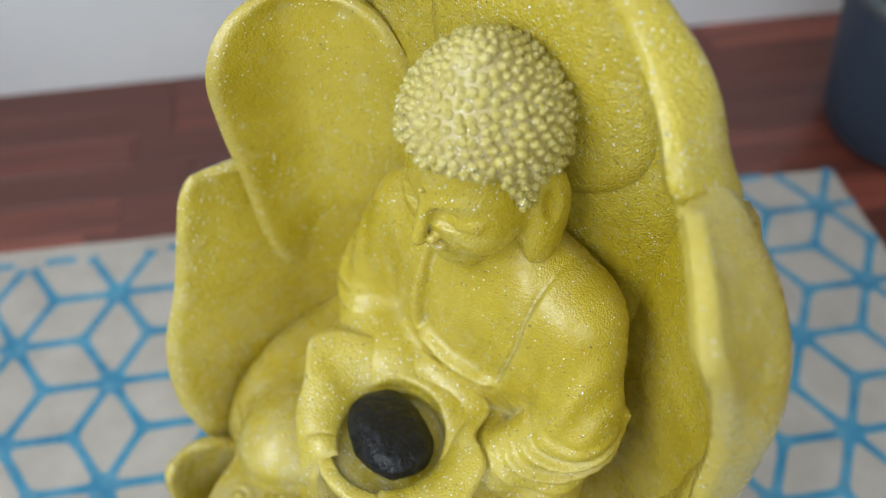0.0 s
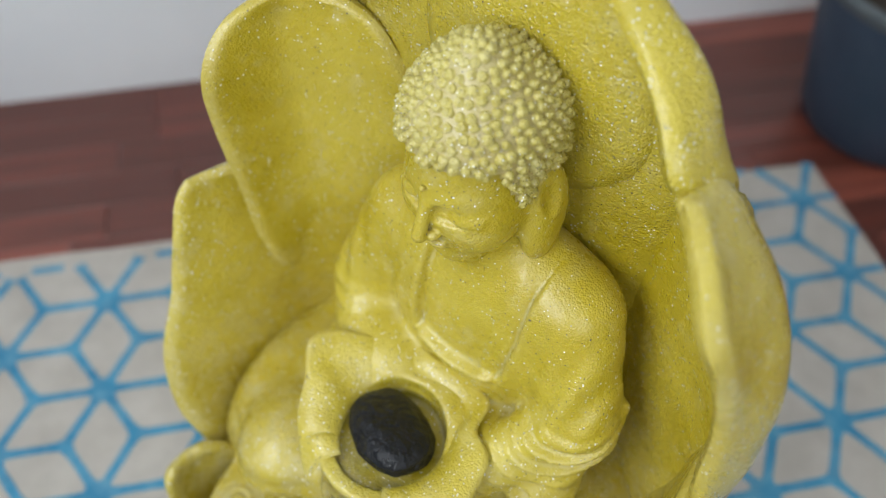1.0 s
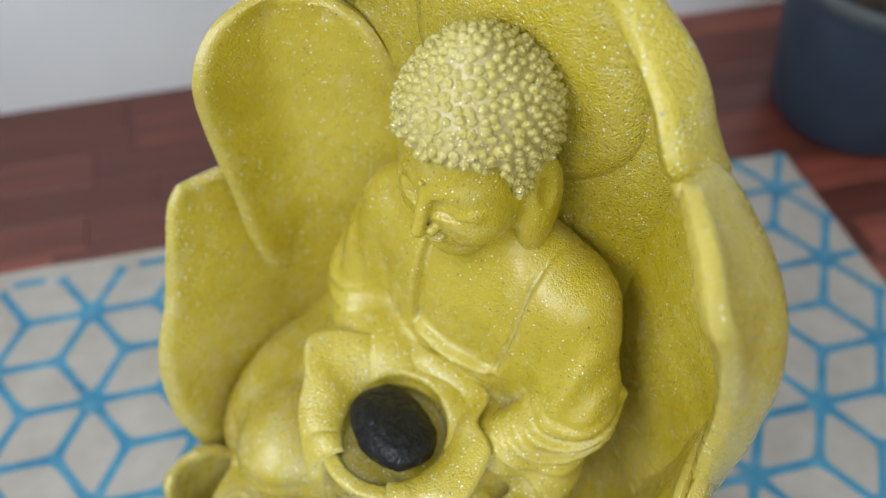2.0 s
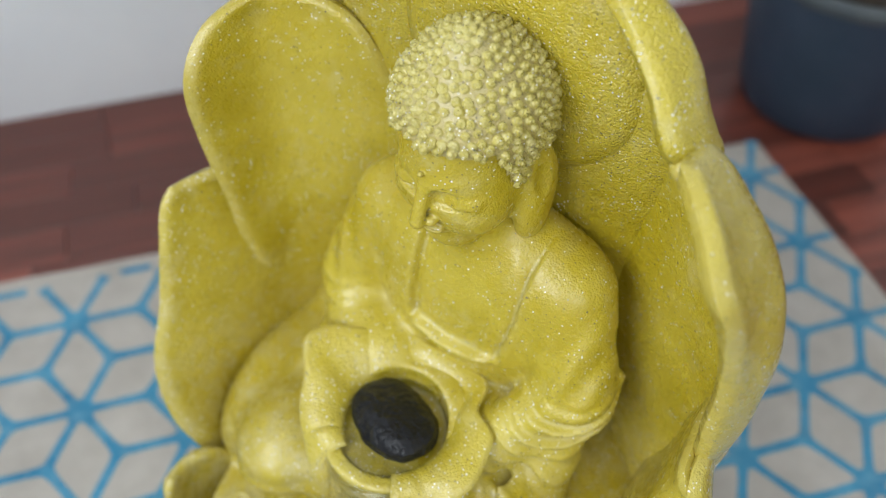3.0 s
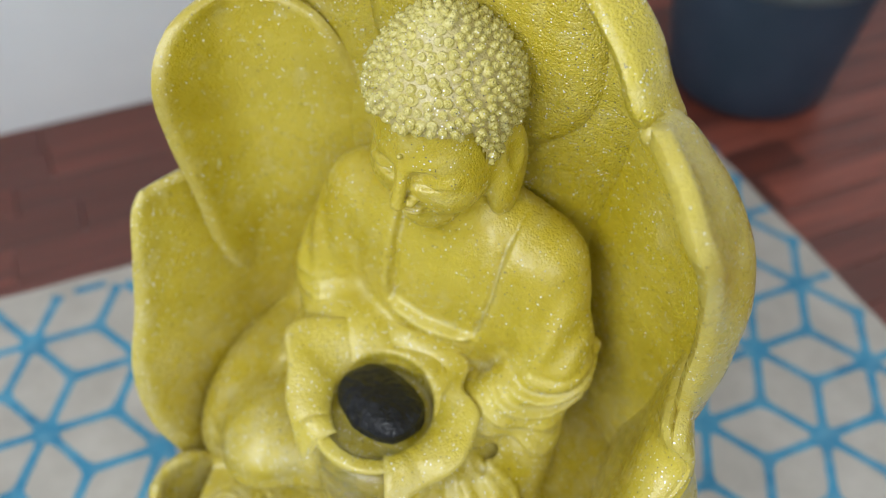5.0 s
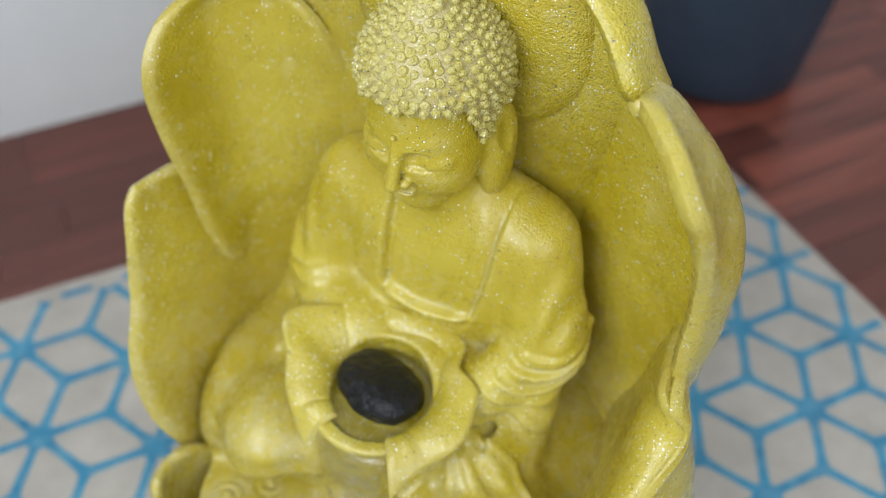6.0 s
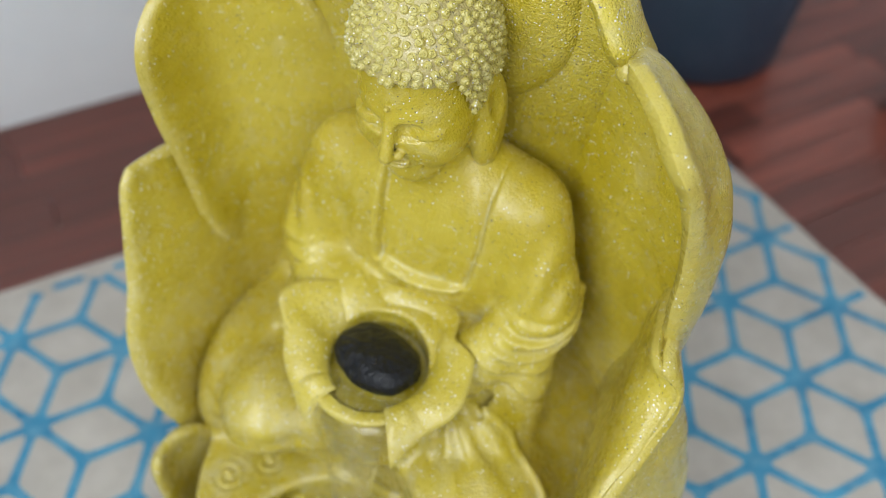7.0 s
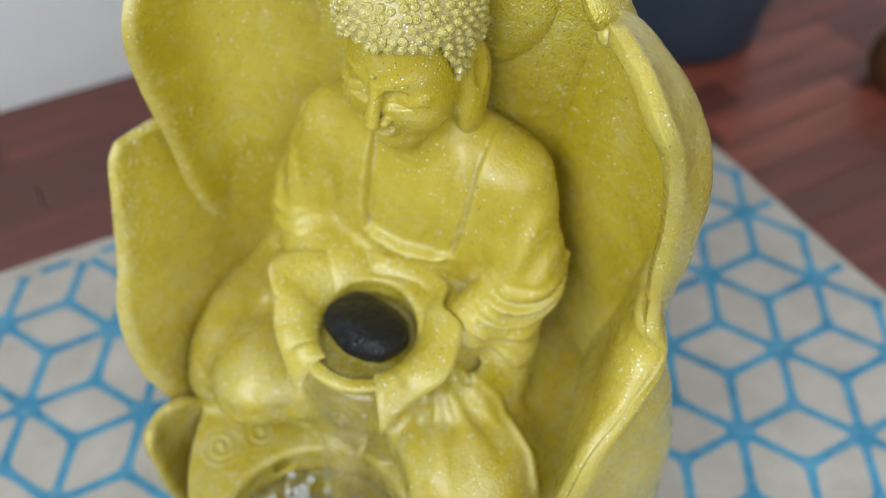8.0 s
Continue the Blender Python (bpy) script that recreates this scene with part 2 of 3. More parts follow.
def lattice():
    """Painted rhombus lines, a hair above the cloth, with soft uneven sides and a blot where six lines meet."""
    vs, fs = [], []
    edge = S / math.sqrt(3)
    half = 0.0056
    z = RUG_Z + 0.0005

    def inside(p):
        return RUG_X0 + 0.004 < p[0] < RUG_X1 - 0.004 and RUG_Y0 + 0.004 < p[1] < RUG_Y1 - 0.004

    for j in range(-2, 16):
        for i in range(-14, 10):
            # star positions
            lx, ly = S * (i + 0.5 * j), -S * math.sqrt(3) / 2 * j
            cx, cy = ly, -lx
            if not (RUG_X0 - S < cx < RUG_X1 + S and RUG_Y0 - S < cy < RUG_Y1 + S):
                continue
            for k in range(6):
                a = math.pi / 3 * k
                d = (math.cos(a), math.sin(a))
                n = (-d[1], d[0])
                steps = 8
                run = []
                for s in range(steps + 1):
                    u = edge * s / steps
                    w = half * (1 + 0.16 * noise.noise((cx * 40 + u * 60 * d[0], cy * 40 + u * 60 * d[1], k)))
                    w += 0.008 * math.exp(-(u / 0.011) ** 2) + 0.003 * math.exp(-((edge - u) / 0.009) ** 2)
                    p = (cx + d[0] * u, cy + d[1] * u)
                    run.append(((p[0] + n[0] * w, p[1] + n[1] * w), (p[0] - n[0] * w, p[1] - n[1] * w)))
                for s in range(steps):
                    quad = (run[s][0], run[s][1], run[s + 1][1], run[s + 1][0])
                    if all(inside(q) for q in quad):
                        lift = z + 0.00004 * k
                        b = len(vs)
                        vs += [(q[0], q[1], lift) for q in quad]
                        fs.append((b, b + 1, b + 2, b + 3))
    return mesh_of("printed_lattice", vs, fs, [BLUE], smooth=False)


part("printed_lattice", lattice(), rug, "bright blue painted lines, slightly worn")

# ---- planter ----
planter = tagged(new("planter"), "dark blue-grey glazed planter with soil on the wooden floor", "plant pot")
planter.location = (0.207, 0.424, 0.0)
planter.scale = (1.16, 1.16, 1.16)
v, f = revolve([(0.0, 0.0), (0.095, 0.0), (0.108, 0.006), (0.114, 0.02), (0.122, 0.08), (0.131, 0.15), (0.137, 0.205)], 64)
part("pot_body", mesh_of("pot_body", v, f, [CLAY]), planter)
v, f = revolve([(0.137, 0.205), (0.141, 0.209), (0.142, 0.219), (0.139, 0.225), (0.132, 0.225), (0.128, 0.219), (0.126, 0.19), (0.12, 0.16)], 64)
part("pot_rim", mesh_of("pot_rim", v, f, [CLAYRIM]), planter, "thick paler grey rim")
bm = bmesh.new()
bmesh.ops.create_circle(bm, cap_ends=True, segments=40, radius=0.1255)
bmesh.ops.subdivide_edges(bm, edges=bm.edges[:], cuts=1)
bmesh.ops.poke(bm, faces=bm.faces[:])
bmesh.ops.subdivide_edges(bm, edges=bm.edges[:], cuts=3, use_grid_fill=True)
for v in bm.verts:
    v.co.z = 0.188 + 0.007 * noise.noise(v.co * 45)
part("soil", solid("soil", bm, SOIL, True), planter, "dark crumbly soil")
for k, (sx, sy, lean, high) in enumerate(((0.01, -0.02, 0.15, 0.10), (0.045, 0.03, -0.2, 0.07))):
    prof = [(0.008 * (1 - 0.6 * q / 6), high * q / 6) for q in range(7)]
    v, f = revolve(prof, 10, 0.12)
    v = [(x + sx + lean * z, y + sy + 0.1 * z, z + 0.184) for x, y, z in v]
    part("stem", mesh_of("stem", v, f, [STEM]), planter, "short dry cut stem")

# ---- small brown pot ----
jar = tagged(new("jar"), "small brown glazed jar on the wooden floor", "jar")
jar.location = (0.437, 0.118, 0.0)
v, f = revolve([(0.0, 0.0), (0.045, 0.0), (0.062, 0.012), (0.070, 0.04), (0.064, 0.075), (0.05, 0.095)], 40)
part("jar_body", mesh_of("jar_body", v, f, [AMBER]), jar)
v, f = revolve([(0.05, 0.095), (0.054, 0.099), (0.052, 0.104), (0.046, 0.103), (0.043, 0.09), (0.05, 0.05), (0.0, 0.045)], 40)
part("jar_rim", mesh_of("jar_rim", v, f, [AMBER]), jar)

# ---- fountain ----
# local axes: r to the viewer's right, f out of the front, z up
FOUNTAIN = Matrix(((0.6, -0.8, 0, -0.56), (-0.8, -0.6, 0, -0.11), (0, 0, 1, RUG_Z), (0, 0, 0, 1)))


def surface_net(field, lo, step):
    """Quads round the zero level of a field on a grid."""
    inside = field < 0
    nx, ny, nz = field.shape
    corner = [(a, b, c) for a in (0, 1) for b in (0, 1) for c in (0, 1)]
    count = sum(inside[a:nx - 1 + a, b:ny - 1 + b, c:nz - 1 + c].astype(np.int8) for a, b, c in corner)
    cells = np.argwhere((count > 0) & (count < 8))
    ids = np.full((nx - 1, ny - 1, nz - 1), -1, dtype=np.int64)
    ids[tuple(cells.T)] = np.arange(len(cells))
    val = {c: field[cells[:, 0] + c[0], cells[:, 1] + c[1], cells[:, 2] + c[2]] for c in corner}
    total, hits = np.zeros((len(cells), 3)), np.zeros(len(cells))
    for p in corner:
        for ax in range(3):
            if p[ax]:
                continue
            q = tuple(1 if k == ax else p[k] for k in range(3))
            a, b = val[p], val[q]
            cross = (a < 0) != (b < 0)
            s = np.where(cross, a / np.where(cross, a - b, 1), 0)
            pt = np.tile(np.array(p, float), (len(cells), 1))
            pt[:, ax] += s
            total += pt * cross[:, None]
            hits += cross
    verts = (cells + total / hits[:, None]) * step + np.array(lo)
    quads = []
    for ax in range(3):
        u, w = (ax + 1) % 3, (ax + 2) % 3
        first = [slice(None)] * 3
        second = [slice(None)] * 3
        first[ax], second[ax] = slice(0, -1), slice(1, None)
        a, b = inside[tuple(first)], inside[tuple(second)]
        e = np.argwhere(a != b)
        e = e[(e[:, u] > 0) & (e[:, w] > 0) & (e[:, u] < field.shape[u] - 1) & (e[:, w] < field.shape[w] - 1)]
        flip = a[tuple(e.T)]

        def cell(du, dw):
            c = e.copy()
            c[:, u] -= du
            c[:, w] -= dw
            return ids[tuple(c.T)]

        q = np.stack([cell(1, 1), cell(0, 1), cell(0, 0), cell(1, 0)], 1)
        q[~flip] = q[~flip][:, ::-1]
        quads.append(q)
    return verts, np.concatenate(quads)


def grid(lo, hi, step):
    ax = [np.arange(a, b, step, dtype=np.float32) for a, b in zip(lo, hi)]
    return np.meshgrid(*ax, indexing="ij")


def blob(P, c, rad):
    q = [(P[k] - c[k]) / rad[k] for k in range(3)]
    k0 = np.sqrt(q[0] ** 2 + q[1] ** 2 + q[2] ** 2) + 1e-6
    k1 = np.sqrt((q[0] / rad[0]) ** 2 + (q[1] / rad[1]) ** 2 + (q[2] / rad[2]) ** 2) + 1e-6
    return k0 * (k0 - 1) / k1


def rod(P, a, b, ra, rb=None):
    rb = ra if rb is None else rb
    d = [b[k] - a[k] for k in range(3)]
    s = np.clip(sum((P[k] - a[k]) * d[k] for k in range(3)) / sum(x * x for x in d), 0, 1)
    return np.sqrt(sum((P[k] - a[k] - s * d[k]) ** 2 for k in range(3))) - (ra + (rb - ra) * s)


def join(a, b, k):
    h = np.clip(0.5 + 0.5 * (b - a) / k, 0, 1)
    return b + (a - b) * h - k * h * (1 - h)


def cut(a, b, k):
    return -join(-a, b, k)


def soft(x, w):
    return 1 / (1 + np.exp(-np.clip(x / w, -30, 30)))


def bell(x, c, w):
    return np.exp(-((x - c) / w) ** 2)


def figure():
    lo, hi, step = (-0.20, -0.05, 0.11), (0.20, 0.335, 0.52), 0.0023
    P = grid(lo, hi, step)
    R, F, Z = P
    d = blob(P, (0.004, 0.010, 0.395), (0.098, 0.054, 0.105))
    d = join(d, rod(P, (-0.070, 0.004, 0.438), (0.068, 0.004, 0.438), 0.034), 0.022)
    d = join(d, rod(P, (0.0, 0.015, 0.45), (0.0, 0.03, 0.50), 0.029), 0.018)
    d = join(d, blob(P, (0, 0.085, 0.235), (0.13, 0.095, 0.05)), 0.03)
    # seat and back that bind the figure to the petals
    d = join(d, blob(P, (0, -0.072, 0.28), (0.15, 0.050, 0.15)), 0.02)
    d = join(d, blob(P, (0, 0.02, 0.19), (0.185, 0.12, 0.09)), 0.04)
    for s in (-1, 1):
        d = join(d, rod(P, (s * 0.081, 0.010, 0.437), (s * 0.105, 0.030, 0.362), 0.033, 0.032), 0.010)
        d = join(d, rod(P, (s * 0.105, 0.034, 0.352), (s * 0.062, 0.095, 0.318), 0.028, 0.022), 0.012)
        d = join(d, rod(P, (s * 0.100, 0.036, 0.335), (s * 0.098, 0.075, 0.265), 0.026, 0.03), 0.014)
        knee = (-0.094, 0.142, 0.246), (0.046, 0.058, 0.040)
        if s > 0:
            knee = (0.104, 0.148, 0.240), (0.062, 0.064, 0.044)
        d = join(d, blob(P, *knee), 0.018)
        d = join(d, rod(P, (s * 0.05, 0.10, 0.315), (s * 0.015, 0.125, 0.30), 0.02, 0.018), 0.012)
    d = join(d, blob(P, (-0.140, -0.010, 0.27), (0.036, 0.040, 0.09)), 0.03)
    d = join(d, blob(P, (-0.155, 0.075, 0.20), (0.045, 0.10, 0.075)), 0.035)
    d = join(d, blob(P, (0.150, 0.115, 0.155), (0.060, 0.10, 0.085)), 0.03)
    d = join(d, blob(P, (-0.052, 0.066, 0.338), (0.034, 0.034, 0.022)), 0.012)
    d = join(d, blob(P, (0.070, 0.108, 0.274), (0.046, 0.040, 0.030)), 0.012)
    d = join(d, blob(P, (0.078, 0.075, 0.268), (0.026, 0.026, 0.026)), 0.012)
    # ledge under the legs, with the pool let into it and carved scrolls
    ledge = (np.sqrt((R / 0.158) ** 2 + ((F - 0.13) / 0.185) ** 2) - 1) * 0.15
    ledge = np.maximum(ledge, Z - 0.186)
    d = join(d, ledge, 0.012)
    away = np.sqrt((R - 0.004) ** 2 + (F - 0.240) ** 2)
    d = cut(d, np.maximum(away - 0.082, 0.142 - Z), 0.006)
    d = cut(d, rod(P, (-0.045, 0.202, 0.166), (-0.088, 0.165, 0.166), 0.0095), 0.002)
    for sr, sf in ((-0.116, 0.205), (0.116, 0.205), (-0.092, 0.175), (-0.120, 0.160)):
        turn = np.sqrt((R - sr) ** 2 + (F - sf) ** 2)
        swirl = np.sin(turn * 2 * math.pi / 0.0085 + np.arctan2(F - sf, R - sr))
        d = d - 0.0022 * swirl * bell(turn, 0.0, 0.014) * bell(Z, 0.19, 0.02)
    d = join(d, blob(P, (0, 0.072, 0.305), (0.085, 0.05, 0.042)), 0.012)
    # cup under the leaf, and its front lip
    radial = np.sqrt((R - 0.001) ** 2 + (F - 0.124) ** 2)
    cup = np.maximum(np.maximum(radial - 0.056, Z - 0.326), 0.262 - Z)
    d = join(d, cup, 0.008)
    d = np.maximum(d, -np.maximum(radial - 0.0430, 0.3205 - Z))
    # robe opening on the chest, with a lapel and a hem
    z_hem = 0.378 - 0.006 * bell(R, 0.01, 0.03)
    r_left = -0.031 + 0.05 * (Z - 0.376)
    r_right = 0.047 + 0.14 * (Z - 0.376) + 0.003 * bell(Z, 0.42, 0.03)
    front = soft(F - 0.004, 0.004)
    mask = soft(R - r_left, 0.0018) * soft(r_right - R, 0.0018) * soft(Z - z_hem, 0.0013) * soft(0.49 - Z, 0.004) * front
    d = d + 0.0055 * mask
    inner = soft(R - r_left, 0.0011) * soft(r_right - 0.017 - R, 0.0012) * soft(Z - z_hem, 0.0013) * soft(0.47 - Z, 0.004) * front
    d = d + 0.0030 * inner
    d = d - 0.0042 * bell(Z, z_hem - 0.003, 0.0034) * soft(R - r_left, 0.003) * soft(r_right - R, 0.003) * front
    d = d + 0.0042 * bell(R, r_right - 0.0010, 0.0019) * soft(Z - 0.37, 0.004) * soft(0.475 - Z, 0.004) * front
    d = d + 0.0042 * bell(R, r_left + 0.0010, 0.0019) * soft(Z - 0.37, 0.004) * soft(0.465 - Z, 0.004) * front
    # sleeve folds that hang round the elbows
    for s in (-1, 1):
        a = s * R
        across = (a - 0.112) * 0.85 - (F - 0.048) * 0.53
        sag = Z - 9.0 * across ** 2
        ring = np.sin(sag * 2 * math.pi / 0.0145 + 0.7 * s) + 0.35 * np.sin(sag * 2 * math.pi / 0.008 + 2)
        d = d - (0.0036 if s > 0 else 0.0018) * ring * bell(a, 0.118, 0.032) * bell(Z, 0.345, 0.022) * soft(F - 0.0, 0.01)
        # folds that fan from the wrist over the hip and thigh
        ang = np.arctan2(Z - 0.372, a - 0.03)
        fan = np.sin(ang * 46 + 1.1 * s + 14 * (F - 0.1))
        d = d - (0.0036 if s > 0 else 0.0022) * np.sign(fan) * np.abs(fan) ** 0.7 * bell(a, 0.102, 0.042) * bell(Z, 0.295, 0.03) * soft(F - 0.03, 0.01) * soft(0.118 - F, 0.006)
        # long soft fold down the outer sleeve
        d = d - 0.002 * np.sin((a - 0.25 * (Z - 0.4)) * 2 * math.pi / 0.026 + 1) * bell(a, 0.108, 0.03) * bell(Z, 0.40, 0.03) * soft(F, 0.01)
    # rolled hem of the sleeve
    for s in (-1, 1):
        hem = [(s * 0.130, 0.010, 0.372), (s * 0.127, 0.021, 0.352), (s * 0.113, 0.046, 0.340), (s * 0.090, 0.066, 0.337)]
        for a, b in zip(hem, hem[1:]):
            d = join(d, rod(P, a, b, 0.0052), 0.006)
    # border of the leaf that lies on the knee
    away = np.full_like(R, 1.0)
    border = [(0.056, 0.122), (0.085, 0.110), (0.117, 0.108), (0.139, 0.124), (0.158, 0.134), (0.170, 0.150)]
    for (r0, f0), (r1, f1) in zip(border, border[1:]):
        u = np.clip(((R - r0) * (r1 - r0) + (F - f0) * (f1 - f0)) / ((r1 - r0) ** 2 + (f1 - f0) ** 2), 0, 1)
        away = np.minimum(away, np.hypot(R - r0 - u * (r1 - r0), F - f0 - u * (f1 - f0)))
    d = d - 0.0045 * bell(away, 0.0, 0.0038) * soft(Z - 0.215, 0.006) * soft(0.31 - Z, 0.004)
    # leaf veins on the knee
    fanr = np.sin(np.arctan2(F - 0.115, R - 0.06) * 13)
    fanr = np.sign(fanr) * np.abs(fanr) ** 0.6
    fanr = fanr * soft(np.sqrt((F - 0.115) ** 2 + (R - 0.06) ** 2) - 0.022, 0.008)
    d = d - 0.0017 * fanr * bell(R, 0.105, 0.05) * bell(F, 0.15, 0.06) * soft(Z - 0.255, 0.008)
    d = d - 0.0022 * np.sin(Z * 2 * math.pi / 0.021 + R * 20) * bell(R, -0.08, 0.05) * bell(Z, 0.225, 0.03) * soft(F - 0.1, 0.01)
    return surface_net(d, lo, step)


TILT = radians(11)
HEAD = Matrix(((1, 0, 0, -0.003), (0, math.cos(TILT), math.sin(TILT), 0.020), (0, -math.sin(TILT), math.cos(TILT), 0.5485), (0, 0, 0, 1))) @ pose(0, 0, 0, 0, 0, 2) @ Matrix.Scale(1.03, 4)


def head():
    """Face, ears and scalp in head axes: x to the side, y forward, z up."""
    lo, hi, step = (-0.068, -0.068, -0.078), (0.068, 0.082, 0.10), 0.00115
    P = grid(lo, hi, step)
    X, Y, Z = P
    A = np.abs(X)
    Q = (A, Y, Z)
    d = blob(P, (0, -0.004, 0.028), (0.0450, 0.0485, 0.043))
    d = join(d, blob(P, (0, 0.010, -0.012), (0.0435, 0.0450, 0.056)), 0.012)
    d = join(d, blob(P, (0, 0.032, -0.056), (0.021, 0.018, 0.016)), 0.016)
    d = join(d, blob(Q, (0.022, 0.030, -0.024), (0.017, 0.018, 0.018)), 0.012)
    d = join(d, rod(P, (0, -0.005, -0.03), (0, -0.012, -0.09), 0.029, 0.031), 0.012)
    # eye hollows under arched brows, lids, nose, lips
    brow = 0.0085 - 14.0 * (A - 0.020) ** 2
    d = d - 0.0009 * bell(Z, brow + 0.003, 0.0045) * bell(A, 0.02, 0.014) * soft(Y - 0.02, 0.004)
    d = cut(d, blob(Q, (0.0165, 0.0605, -0.0020), (0.0140, 0.0165, 0.0100)), 0.0010)
    d = cut(d, blob(Q, (0.0092, 0.0572, -0.0035), (0.0046, 0.0082, 0.0095)), 0.0015)
    d = join(d, blob(Q, (0.0205, 0.0385, -0.0070), (0.0145, 0.0095, 0.0080)), 0.0030)
    slit = -0.0100 + 9.0 * (A - 0.019) ** 2
    d = d + 0.0016 * bell(Z, slit, 0.0010) * bell(A, 0.0195, 0.010) * soft(Y - 0.03, 0.003)
    d = join(d, rod(P, (0, 0.0465, 0.0125), (0, 0.0630, -0.0205), 0.0044, 0.0048), 0.0025)
    d = join(d, blob(P, (0, 0.0630, -0.0210), (0.0046, 0.0046, 0.0040)), 0.003)
    d = join(d, blob(Q, (0.0064, 0.0565, -0.0225), (0.0040, 0.0048, 0.0036)), 0.0025)
    d = join(d, blob(P, (0, 0.0525, -0.0340), (0.0115, 0.0050, 0.0028)), 0.0025)
    d = join(d, blob(P, (0, 0.0510, -0.0398), (0.0090, 0.0052, 0.0030)), 0.0025)
    d = d + 0.0018 * bell(Z, -0.0368 + 18 * A ** 2, 0.0011) * bell(A, 0, 0.012) * soft(Y - 0.035, 0.003)
    # long ears with a rim and a hollow
    ear = blob(Q, (0.0460, -0.009, -0.022), (0.0085, 0.0160, 0.033))
    lobe = blob(Q, (0.0440, 0.001, -0.050), (0.0100, 0.0155, 0.023))
    ear = join(ear, lobe, 0.008)
    ear = cut(ear, blob(Q, (0.0550, -0.002, -0.008), (0.0065, 0.0078, 0.018)), 0.003)
    d = join(d, ear, 0.007)
    # spot between the brows
    d = join(d, blob(P, (0, 0.0525, 0.0165), (0.0021, 0.0021, 0.0021)), 0.001)
    return surface_net(d, lo, step)


def hair():
    """Cap with a crown bump, and a spiral curl at each of its places."""
    vs, fs = [], []

    def cap(az, el):
        rx, ry, rz = 0.0500, 0.0525, 0.0460
        wide = max(math.cos(el), 0.0) ** 1.12 if el > 0 else max(math.cos(el), 0.0) ** 0.15
        x, y, z = wide * math.sin(az) * rx, wide * math.cos(az) * ry - 0.0045, math.sin(el) * rz + 0.032
        top = math.exp(-((x / 0.023) ** 2 + ((y + 0.008) / 0.023) ** 2))
        return Vector((x, y, z + (0.012 * top if el > 0 else 0)))

    def hairline(az):
        """Lowest height of the hair at that angle from the front."""
        a = abs(az)
        if a < 0.95:
            return 0.0355 + 0.0015 * math.cos(a * 4)
        if a < 1.20:
            return 0.0335 - (a - 0.95) / 0.25 * 0.047
        if a < 1.42:
            return -0.0135 + (a - 1.20) / 0.22 * 0.0235
        if a < 1.9:
            return 0.010
        return 0.010 - (a - 1.9) / 1.24 * 0.04

    n_az, n_el = 120, 80
    for j in range(n_el + 1):
        for i in range(n_az):
            vs.append(cap(2 * math.pi * i / n_az, -1.1 + (1.1 + math.pi / 2) * j / n_el))
    for j in range(n_el):
        for i in range(n_az):
            k = (i + 1) % n_az
            az = 2 * math.pi * (i + 0.5) / n_az
            az = az - 2 * math.pi if az > math.pi else az
            if vs[j * n_az + i].z > hairline(az) + 0.0005:
                fs.append((j * n_az + i, j * n_az + k, (j + 1) * n_az + k, (j + 1) * n_az + i))
    cap_faces = len(fs)
    rnd = random.Random(3)
    places = []
    el, row = math.pi / 2, 0
    while el > -1.05:
        ring = max(1, round(2 * math.pi * (math.cos(el) if el > 0 else 0.97) / (0.148 if el > 0.45 else 0.154)))
        for q in range(ring):
            places.append((2 * math.pi * (q + 0.5 * (row % 2)) / ring + 0.4 * row * (el > 0.9), el))
        el, row = el - (0.126 if el > 0.45 else 0.136), row + 1
    for az, el in places:
        el = min(el + rnd.uniform(-0.03, 0.03), 1.55)
        az = (az + rnd.uniform(-0.035, 0.035)) % (2 * math.pi)
        az = az - 2 * math.pi if az > math.pi else az
        p = cap(az, el)
        if el < -1.0 or p.z < hairline(az):
            continue
        e = 0.01
        nrm = (cap(az + e, el) - p).cross(cap(az, min(el + e, 1.57)) - p)
        nrm = nrm.normalized() if nrm.length > 1e-9 else Vector((0, 0, 1))
        if nrm.dot(p - Vector((0, -0.0045, 0.03))) < 0:
            nrm = -nrm
        side = nrm.orthogonal().normalized()
        up = nrm.cross(side)
        size, turn = 0.0032 * rnd.uniform(0.85, 1.12), rnd.uniform(0, 6.28)
        tall = size * rnd.uniform(1.2, 1.5)
        lean = (side * rnd.uniform(-0.25, 0.25) + up * rnd.uniform(-0.25, 0.25))
        rings, seg = 8, 12
        b0 = len(vs)
        for a in range(rings):
            rho = 1.12 * (1 - a / (rings - 0.6))
            for s in range(seg):
                th = 2 * math.pi * s / seg
                dome = max(0.0, 1 - (rho / 1.13) ** 2.2) ** 0.7 * tall
                groove = 0.20 * size * math.cos(2 * math.pi * (rho * 2.0) + th + turn)
                h = dome + groove * (1 if 0 < a else 0) - 0.0006
                vs.append(p + (side * math.cos(th) + up * math.sin(th)) * rho * size * (1 + 0.06 * math.sin(3 * th + turn * 5)) + (nrm + lean * 0.6) * h)
        for a in range(rings - 1):
            for s in range(seg):
                t = (s + 1) % seg
                fs.append((b0 + a * seg + s, b0 + a * seg + t, b0 + (a + 1) * seg + t, b0 + (a + 1) * seg + s))
        fs.append(tuple(b0 + (rings - 1) * seg + s for s in range(seg)))
    return [tuple(v) for v in vs], fs, [2] * cap_faces + [1] * (len(fs) - cap_faces)


